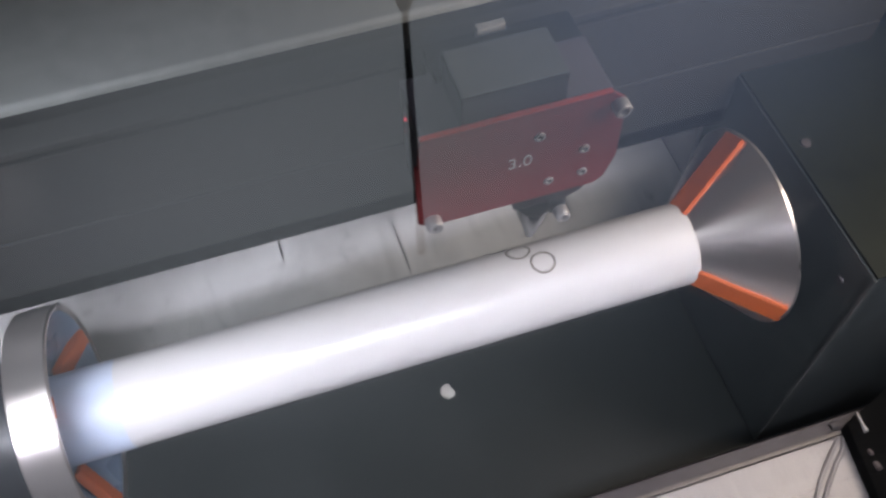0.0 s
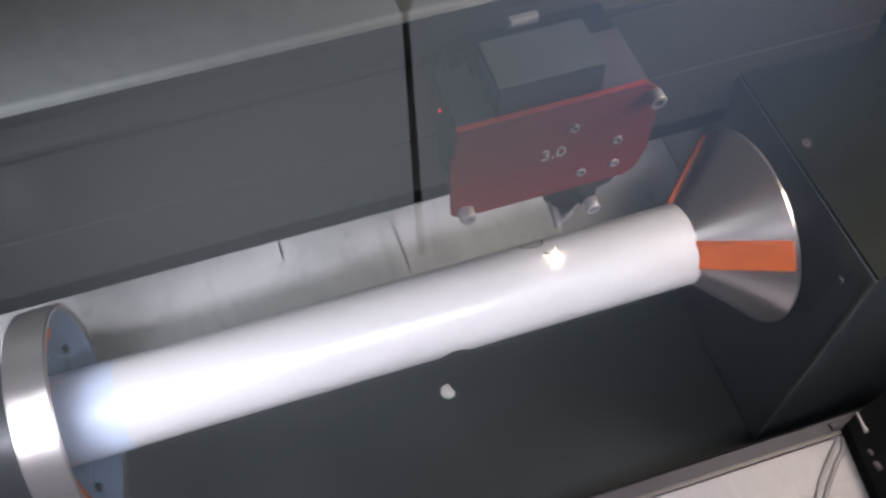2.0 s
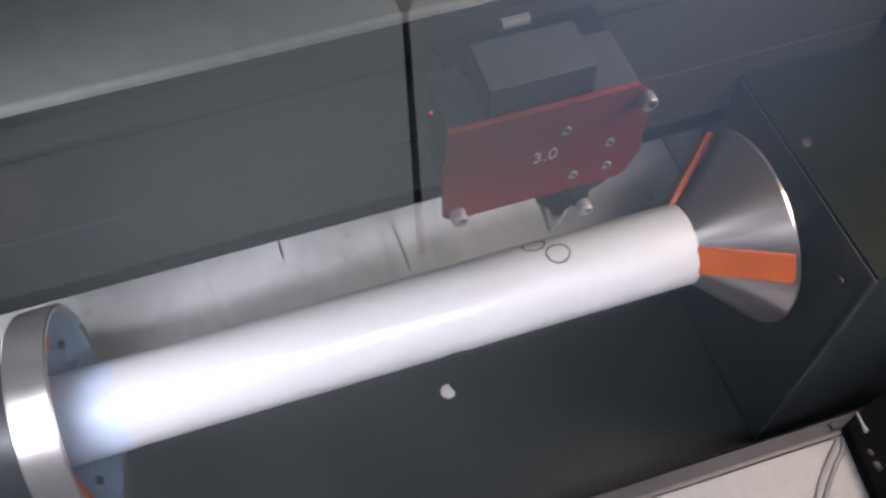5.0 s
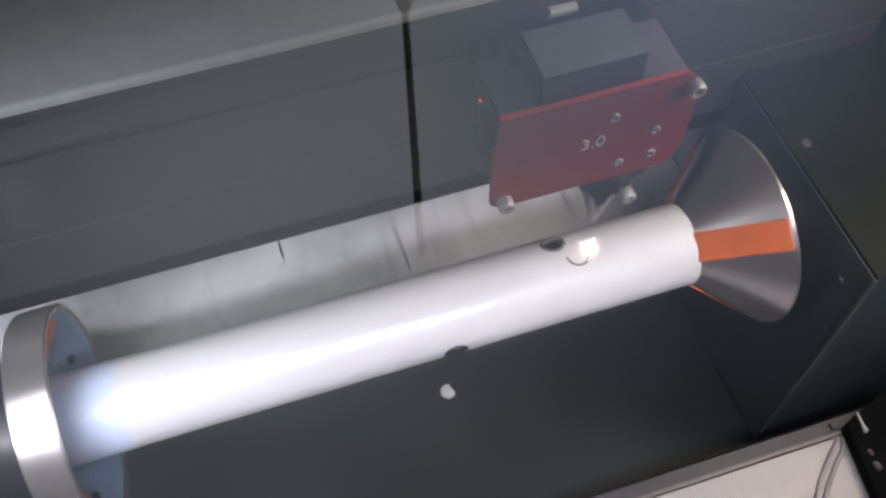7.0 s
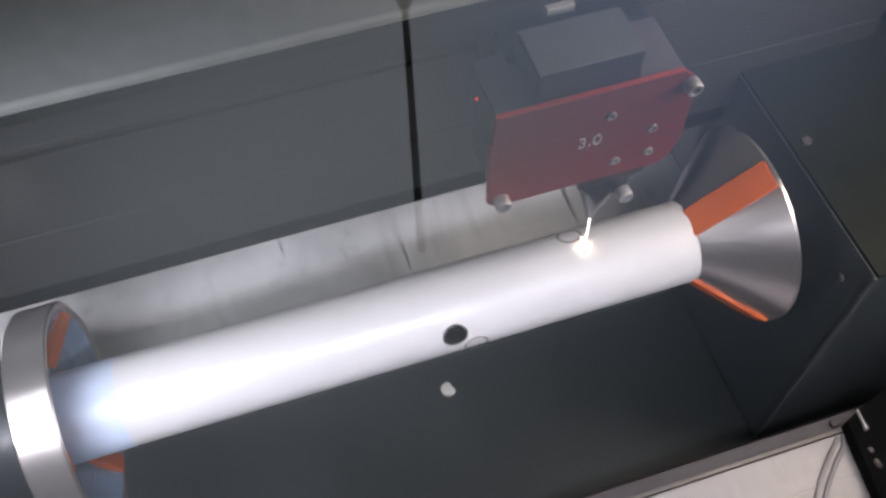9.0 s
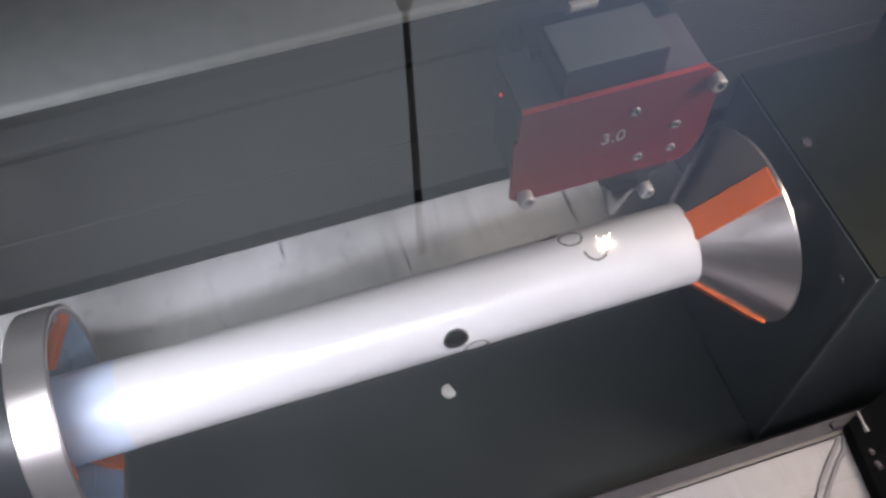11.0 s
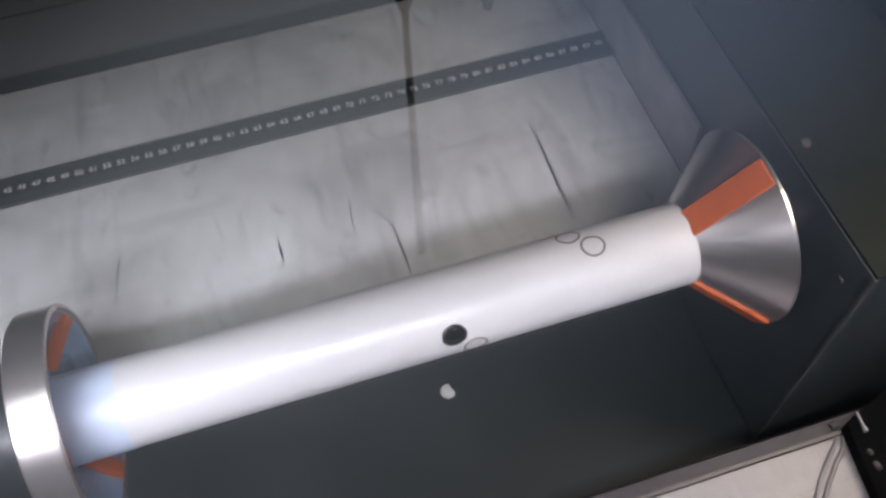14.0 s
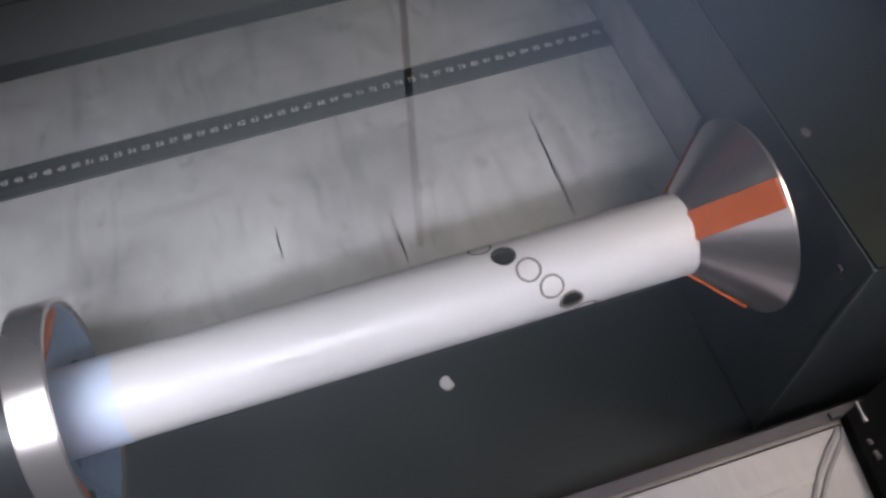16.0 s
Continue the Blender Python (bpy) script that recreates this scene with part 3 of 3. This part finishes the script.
for deg in (6, 126, 240):
    part("grip_strip", strip_on_cone(deg, TUBE_X1 - 0.0005, 0.0222, CONE_X - 0.0008, CONE_R - 0.0012, 0.0088, 0.0022), ORANGE, cone, "orange silicone grip strip")
tagged(cone, "turned aluminium cone with orange silicone grip strips", "cone")

chuck = empty("cup_chuck", 0, AXIS_Y, AXIS_Z)
part("body", spun([(CHUCK_X, CHUCK_R - 0.0012), (CHUCK_X - 0.0008, CHUCK_R), (0.4842, CHUCK_R), (0.4832, CHUCK_R - 0.0012), (0.4832, 0.026), (0.4852, 0.026),
                   (0.4858, 0.0400), (CHUCK_X - 0.001, CHUCK_R - 0.0032), (CHUCK_X, CHUCK_R - 0.0026)], 128, "x"), ALU, chuck, smooth=True)
part("hub", spun([(0.456, 0.019), (0.456, 0.040), (0.4826, 0.040), (0.4826, 0.019)], 64, "x"), BLACK, chuck, "dark hub behind the cup", smooth=True)
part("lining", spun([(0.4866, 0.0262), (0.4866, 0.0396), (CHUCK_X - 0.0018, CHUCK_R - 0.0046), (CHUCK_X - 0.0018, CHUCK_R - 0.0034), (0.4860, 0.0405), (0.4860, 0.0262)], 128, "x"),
     ALU_IN, chuck, "shiny inner flank, a blue reflection put into its colour", smooth=True)
for deg in (-70, 50, 170):
    part("grip_strip", strip_on_cone(deg, 0.4880, 0.0300, CHUCK_X - 0.0022, CHUCK_R - 0.0052, 0.0058, 0.0024, True), ORANGE, chuck, "orange silicone grip strip")
for deg in (-20, 100, 220):
    s = part("set_screw", spun([(0, 0.0003), (0, 0.0030), (0.0025, 0.0026), (0.0025, 0.0003)], 16, "x"), BLACK, chuck, "small dark screw", smooth=True)
    s.location = (0.4925, -0.0468 * math.sin(radians(deg)), 0.0468 * math.cos(radians(deg)))
tagged(chuck, "shiny aluminium cup chuck with orange strips inside", "chuck")
shaft = part("chuck_shaft", spun([(0.30, 0.0005), (0.30, 0.018), (0.4555, 0.018), (0.4555, 0.0005)], 40, "x"), BLACK, smooth=True)
shaft.location = (0, AXIS_Y, AXIS_Z)
tagged(shaft, "dark shaft behind the cup chuck", "shaft")
stand = part("drive_housing", block(0.20, 0.30, AXIS_Y - 0.06, AXIS_Y + 0.05, FLOOR_Z, 0.12, 0.004), BLACK)
tagged(stand, "black housing of the rotary drive on the floor", "drive unit")
bearing = part("cone_bearing", block(0.9085, 0.9119, AXIS_Y - 0.022, AXIS_Y + 0.022, AXIS_Z - 0.022, AXIS_Z + 0.022, 0.0005), BLACK)
tagged(bearing, "black bearing plate behind the cone", "bearing")

# ---- gantry (built at its working place, moved as one) ----
gantry = empty("gantry", 0.5, GANTRY_Y, GANTRY_Z)
GX0, GX1 = -0.47, 0.50
part("front_panel", block(GX0, GX1, 0.0, 0.012, 0.0615, 0.1165, 0.0008), GANTRY_DARK, gantry)
part("front_panel", block(GX0, GX1, 0.0, 0.012, 0.0150, 0.0605, 0.0008), GANTRY_DARK, gantry)
part("core", block(GX0, GX1, 0.004, 0.16, 0.006, 0.114, 0.001), GANTRY_DARK, gantry)
# shade along the beam's bottom is put into this strip's colour
part("shaded_underside", block(GX0, GX1, 0.0012, 0.15, 0.0, 0.0146, 0.0008), SHADE, gantry, "lower edge, its shade painted near black")
part("groove_rail", block(GX0, GX1, 0.002, 0.016, 0.1168, 0.1235, 0.0008), BLACK, gantry, "dark recessed rail")
part("top_ledge", prism([(0.0, 0.1237), (0.010, 0.1300), (0.0175, 0.1300), (0.0175, 0.1200), (0.0, 0.1200)], GX0, GX1, 0.0005, "yz"), GANTRY_DARK, gantry)
part("top_cover", prism([(0.0178, 0.1200), (0.0178, 0.1330), (0.020, 0.1345), (0.16, 0.1345), (0.16, 0.1200)], GX0, GX1, 0.0006, "yz"), GANTRY_LIT_TOP, gantry, "grey top cover, made paler for the light on it")
tagged(gantry, "long charcoal gantry beam across the machine", "gantry")

# ---- laser head; its origin is the nozzle's axis at the table's height ----
HEAD_Y = -0.2135
head = empty("laser_head", 0, HEAD_Y, 0)


def hx(x):
    return x - 0.7808


PY = -0.0015
plate_outline = [(hx(0.7225), 0.2121), (hx(0.8128), 0.2121), (hx(0.8205), 0.2045), (hx(0.8205), 0.1640), (hx(0.8158), 0.1500), (hx(0.8110), 0.1462), (hx(0.7245), 0.1462),
                 (hx(0.7195), 0.1505), (hx(0.7195), 0.1925), (hx(0.7215), 0.1930)]
plate = part("front_plate", prism(plate_outline, PY - 0.0025, PY, 0.0004), RED, head, "red anodised plate marked 3.0")
part("top_edge", block(hx(0.7228), hx(0.8124), PY - 0.0024, PY + 0.0002, 0.2119, 0.2127, 0.0002), RED_EDGE, plate, "bright red top edge")
lettering("marking", "3.0", 0.0106, FAINT, plate, pose(hx(0.7700), PY - 0.0027, 0.1790, 90, 0, 0))
cap_bolt("corner_bolt", head, hx(0.7266), PY - 0.0025, 0.1515)
cap_bolt("corner_bolt", head, hx(0.8165), PY - 0.0025, 0.2035)
for x, z in ((0.7788, 0.1945), (0.8025, 0.1770), (0.8034, 0.1590), (0.7859, 0.1585)):
    cap_bolt("screw", head, hx(x), PY - 0.0016, z, 0.0026, 0.002)
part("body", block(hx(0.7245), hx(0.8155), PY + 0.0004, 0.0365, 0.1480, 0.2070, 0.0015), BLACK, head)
# added sheet that carries the light on the body's top in its colour
part("top_sheet", block(hx(0.7247), hx(0.8153), PY + 0.0006, 0.0363, 0.2071, 0.2085, 0.0005), HEAD_LIT_TOP, head, "added purplish grey top sheet, paler for light from above")
part("carriage", block(hx(0.7350), hx(0.8180), 0.0365, 0.0610, 0.1330, 0.2020, 0.001), BLACK, head)
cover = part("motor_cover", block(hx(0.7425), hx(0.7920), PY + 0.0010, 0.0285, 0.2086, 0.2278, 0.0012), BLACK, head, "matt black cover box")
# added face: the cover's top is painted lighter than its sides
part("top_face", block(hx(0.7430), hx(0.7915), PY + 0.0014, 0.0281, 0.2279, 0.2290, 0.0005), COVER_LIT_TOP, cover, "added matt grey top, paler for light from above")
part("back_cover", block(hx(0.7395), hx(0.7960), 0.0287, 0.0480, 0.2025, 0.2130, 0.001), BLACK, head)
part("tag", block(hx(0.7676), hx(0.7818), 0.0520, 0.0556, 0.2020, 0.2124, 0.0003), MARK, head, "small white tag")
part("lower_block", prism([(hx(0.768), 0.1458), (hx(0.808), 0.1458), (hx(0.806), 0.1400), (hx(0.798), 0.1365), (hx(0.770), 0.1365)], PY - 0.0005, 0.022, 0.0006), BLACK, head)
nozzle = part("nozzle", spun([(0.1365, 0.0003), (0.1365, 0.0088), (0.1310, 0.0085), (0.1130, 0.0036), (0.1085, 0.0028), (0.1085, 0.0012), (0.1300, 0.0040), (0.1300, 0.0003)], 36, "z"), NOZZLE, head, "dark steel conical nozzle", smooth=True)
cap_bolt("corner_bolt", head, hx(0.7949), PY - 0.0016, 0.1290, 0.0040, 0.0060)
part("bolt_lug", block(hx(0.7905), hx(0.7990), PY + 0.0001, 0.010, 0.1240, 0.1370, 0.0008), BLACK, head)
part("indicator", spun([(-0.0012, 0.0002), (-0.0012, 0.0007), (0.0003, 0.0011), (0.0003, 0.0002)], 12, "x"), RED_LED, head, "tiny glowing red indicator").location = (hx(0.7245), 0.0265, 0.193)
tagged(head, "laser cutting head with red front plate and dark conical nozzle", "laser head")

# ---- white-hot cutting point ----
bm = bmesh.new()
bmesh.ops.create_icosphere(bm, subdivisions=2, radius=0.0027)
random.seed(11)
for v in bm.verts:
    v.co *= random.uniform(0.7, 1.15)
for i in range(7):
    a, b = random.uniform(0, 2 * math.pi), random.uniform(0.1, 0.9)
    d = Vector((math.cos(a) * math.cos(b), math.sin(a) * math.cos(b), math.sin(b)))
    u = d.orthogonal().normalized() * 0.0005
    w = d.cross(u)
    tip = bm.verts.new(d * random.uniform(0.0045, 0.0085))
    base = [bm.verts.new(d * 0.001 + o) for o in (u, w, -u, -w)]
    for k in range(4):
        bm.faces.new((base[k], base[(k + 1) % 4], tip))
spark = part("cutting_spark", bm, SPARK)
tagged(spark, "small white-hot spark where the beam meets the tube", "spark")

ray = part("beam_streak", rod([(0, 0, -0.0145), (0.0004, 0, 0.0), (0, 0, 0.0145)], 0.00045, 8), BEAM_GLOW)
tagged(ray, "thin glowing streak between nozzle and tube", "light beam")

# short orange flame that flares up once at the cut
bm = bmesh.new()
bmesh.ops.create_icosphere(bm, subdivisions=3, radius=0.0042)
for v in bm.verts:
    k = 1 + 0.25 * noise.noise(v.co * 420)
    v.co = Vector((v.co.x * 2.3 - 0.006, v.co.y * 1.0, abs(v.co.z) * 1.1)) * k
flame = part("flame", bm, FLAME, smooth=True)
tagged(flame, "short orange flame licking over the tube", "flame")

# ---- clear lid ----
lid = empty("lid", 0.5, -0.05, PANE_Z)
pane = part("pane", block(-0.50, 0.58, -0.42, -0.04, 0.0, 0.004), PANE, lid, "clear acrylic pane")
pane.visible_shadow = False
for b in ((-0.54, -0.501, -0.46, 0.52), (0.581, 0.62, -0.46, 0.52)):
    part("frame", block(*b, -0.03, 0.01, 0.002), BLACK, lid)
# added out of view to block ceiling light from the table's rear
part("rear_shade_panel", block(-0.50, 0.58, -0.039, 0.52, -0.004, 0.010, 0.002), BLACK, lid, "added opaque sheet, unseen, that keeps light off the rear table")
tagged(lid, "clear acrylic lid with a dark frame over the machine", "lid")


# ---- what moves ----
TURN = [(0, 90), (0.3, 80), (0.5, 74), (0.7, 67.5), (0.9, 62), (1.1, 60), (1.3, 55), (1.5, 51), (1.7, 48), (2.0, 45), (2.3, 44), (2.6, 46), (3.0, 57), (3.5, 67),
        (4.0, 68), (4.2, 65), (4.6, 57), (5.2, 50), (5.9, 28), (6.3, 15), (6.5, 14), (6.6, 15), (6.8, 23), (7.0, 33), (7.3, 41), (7.6, 35), (8.0, 27.6), (8.2, 19.5),
        (8.4, 12), (8.6, 5.5), (8.8, 2), (9.0, 0), (9.1, -4), (9.2, -9), (9.8, -18), (10.4, -12), (10.9, 0), (11.3, 9), (11.7, 8.5), (11.9, 4.2), (12.1, -2.5),
        (12.3, -3), (14.8, -3), (14.9, 22.5), (15.0, 45), (15.1, 64.5), (15.2, 82), (15.3, 101), (15.4, 124), (15.5, 135.5), (15.6, 137), (16, 137)]
HEAD = [(0, 0.7573), (0.5, 0.7637), (0.9, 0.7695), (1.0, 0.7698), (1.3, 0.7698), (1.5, 0.7701), (2.0, 0.774), (2.5, 0.7809), (3.0, 0.7833), (3.5, 0.7808), (4.0, 0.7737),
        (4.2, 0.7715), (4.6, 0.7698), (5.4, 0.7705), (6.0, 0.7803), (6.3, 0.7812), (6.5, 0.7858), (6.7, 0.7912), (6.85, 0.7940), (7.0, 0.7939), (7.3, 0.7872),
        (7.5, 0.7825), (7.7, 0.7812), (8.0, 0.7811), (8.2, 0.7830), (8.5, 0.7882), (8.75, 0.7915), (9.0, 0.7921), (9.2, 0.7918), (9.9, 0.7965), (10.6, 0.8030),
        (11.1, 0.8040), (11.5, 0.8038), (11.7, 0.8020), (11.8, 0.7985), (11.9, 0.7940), (12.0, 0.7926), (12.2, 0.7923), (16, 0.7923)]
BEAM = [(13.25, 0.0), (13.3, 0.002), (13.4, 0.022), (13.5, 0.0405), (13.6, 0.066), (13.7, 0.093), (13.8, 0.124), (13.9, 0.150), (14.0, 0.1705), (14.2, 0.173), (14.5, 0.174), (16, 0.174)]
SLIP = [(0, 0.0), (15.0, 0.0), (15.4, 5.0), (16, 5.0)]
SPARKS = [(1.05, 4.6), (6.28, 7.75), (8.92, 12.12)]


def along(rows, t):
    for (a, u), (b, v) in zip(rows, rows[1:]):
        if t <= b:
            return u if t <= a else u + (v - u) * (t - a) / (b - a)
    return rows[-1][1]


def motions():
    walk(tube, [(t, pose(0, AXIS_Y, AXIS_Z, a, 0, 0)) for t, a in TURN])
    # the cones run a little ahead of the tube in the last quick turn
    for thing in (cone, chuck):
        walk(thing, [(t, pose(0, AXIS_Y, AXIS_Z, a + along(SLIP, t), 0, 0)) for t, a in TURN])
    beam = [(0, 0.0)] + BEAM
    walk(gantry, [(t, pose(0.5, GANTRY_Y + d, GANTRY_Z)) for t, d in beam])
    times = sorted({t for t, _ in HEAD} | {t for t, _ in beam})
    walk(head, [(t, pose(along(HEAD, t), HEAD_Y + along(beam, t), 0)) for t in times])
    # the charred pieces come up through the skin as the beam passes
    for ob, n, p, t in arcs:
        a = radians(cut_place(n)[1] + math.degrees(CUT_R * math.sin(radians(p)) / TUBE_R))
        low = pose(0, 0.0011 * math.sin(a), -0.0011 * math.cos(a))
        walk(ob, [(0, low), (t - 0.04, low), (t + 0.04, pose(0, 0, 0)), (16, pose(0, 0, 0))])
    # the loosened disc sinks into the tube
    seat = pose(*on_tube(plug_x, plug_a, TUBE_R - 0.00004), plug_a, 0, 0)
    sunk = pose(*on_tube(plug_x + 0.02, plug_a + 20, -TUBE_R + 0.006), plug_a + 12, 0, 0)
    walk(plug, [(0, seat), (5.3, seat), (5.5, sunk), (16, sunk)])
    # a disc drops from the tube to the floor behind it
    inside = pose(0.722, AXIS_Y, AXIS_Z - 0.012, 0, 0, 0)
    walk(falling, [(0, inside), (9.08, inside), (9.15, pose(0.7235, AXIS_Y - 0.006, AXIS_Z - 0.040, 25, 20, 0)), (9.2, pose(0.7225, AXIS_Y - 0.003, AXIS_Z - 0.066, 60, 30, 0)),
                   (9.3, pose(0.720, AXIS_Y + 0.010, AXIS_Z - 0.125, 110, 20, 0)), (9.4, pose(0.712, AXIS_Y + 0.022, FLOOR_Z + 0.003, 176, 4, 10)), (9.7, pose(0.62, AXIS_Y, FLOOR_Z + 0.03, 120, 40, 10)),
                   (10.0, pose(0.54, AXIS_Y - 0.02, FLOOR_Z + 0.003, 178, 4, 60)), (10.4, pose(0.47, AXIS_Y - 0.032, FLOOR_Z + 0.003, 178, 4, 110)), (16, pose(0.47, AXIS_Y - 0.032, FLOOR_Z + 0.003, 178, 4, 110))])
    # the spark stays on the tube's crown under the nozzle, and goes up into the nozzle between cuts
    rows = []
    up = lambda t: pose(along(HEAD, t), HEAD_Y + 0.018 + along(beam, t), 0.1750)
    rows.append((0, up(0)))
    for t0, t1 in SPARKS:
        rows.append((t0 - 0.04, up(t0 - 0.04)))
        ts = [t0] + [t for t, _ in HEAD if t0 < t < t1] + [t1]
        for i, t in enumerate(ts):
            rows.append((t, pose(along(HEAD, t), AXIS_Y - 0.0005, AXIS_Z + TUBE_R - 0.0004, 0, 0, (i * 67) % 80)))
        rows.append((t1 + 0.04, up(t1 + 0.04)))
    for t, _ in BEAM:
        rows.append((t, up(t)))
    walk(spark, rows)
    # the flame keeps inside the head's body but for one flare
    stow = lambda t: pose(along(HEAD, t), HEAD_Y + 0.018 + along(beam, t), 0.175)
    lit = lambda t: pose(along(HEAD, t) - 0.002, AXIS_Y + 0.001, AXIS_Z + TUBE_R - 0.0006)
    rows = [(t, stow(t)) for t, _ in HEAD if t < 6.4] + [(6.43, stow(6.43)), (6.47, lit(6.47)), (6.53, lit(6.53)), (6.57, stow(6.57))]
    rows += [(t, stow(t)) for t in times if t > 6.6]
    walk(flame, rows)
    rows = [(t, stow(t)) for t, _ in HEAD if t < 6.4] + [(6.43, stow(6.43))]
    shot = lambda t: pose(along(HEAD, t), AXIS_Y + 0.0022, AXIS_Z + TUBE_R + 0.0150)
    rows += [(6.46, shot(6.46)), (6.54, shot(6.54)), (6.58, stow(6.58))] + [(t, stow(t)) for t in times if 6.6 < t < 8.9]
    rows += [(8.92, stow(8.92)), (8.95, shot(8.95)), (9.08, shot(9.08)), (9.12, stow(9.12))] + [(t, stow(t)) for t in times if t > 9.15]
    walk(ray, rows)


motions()
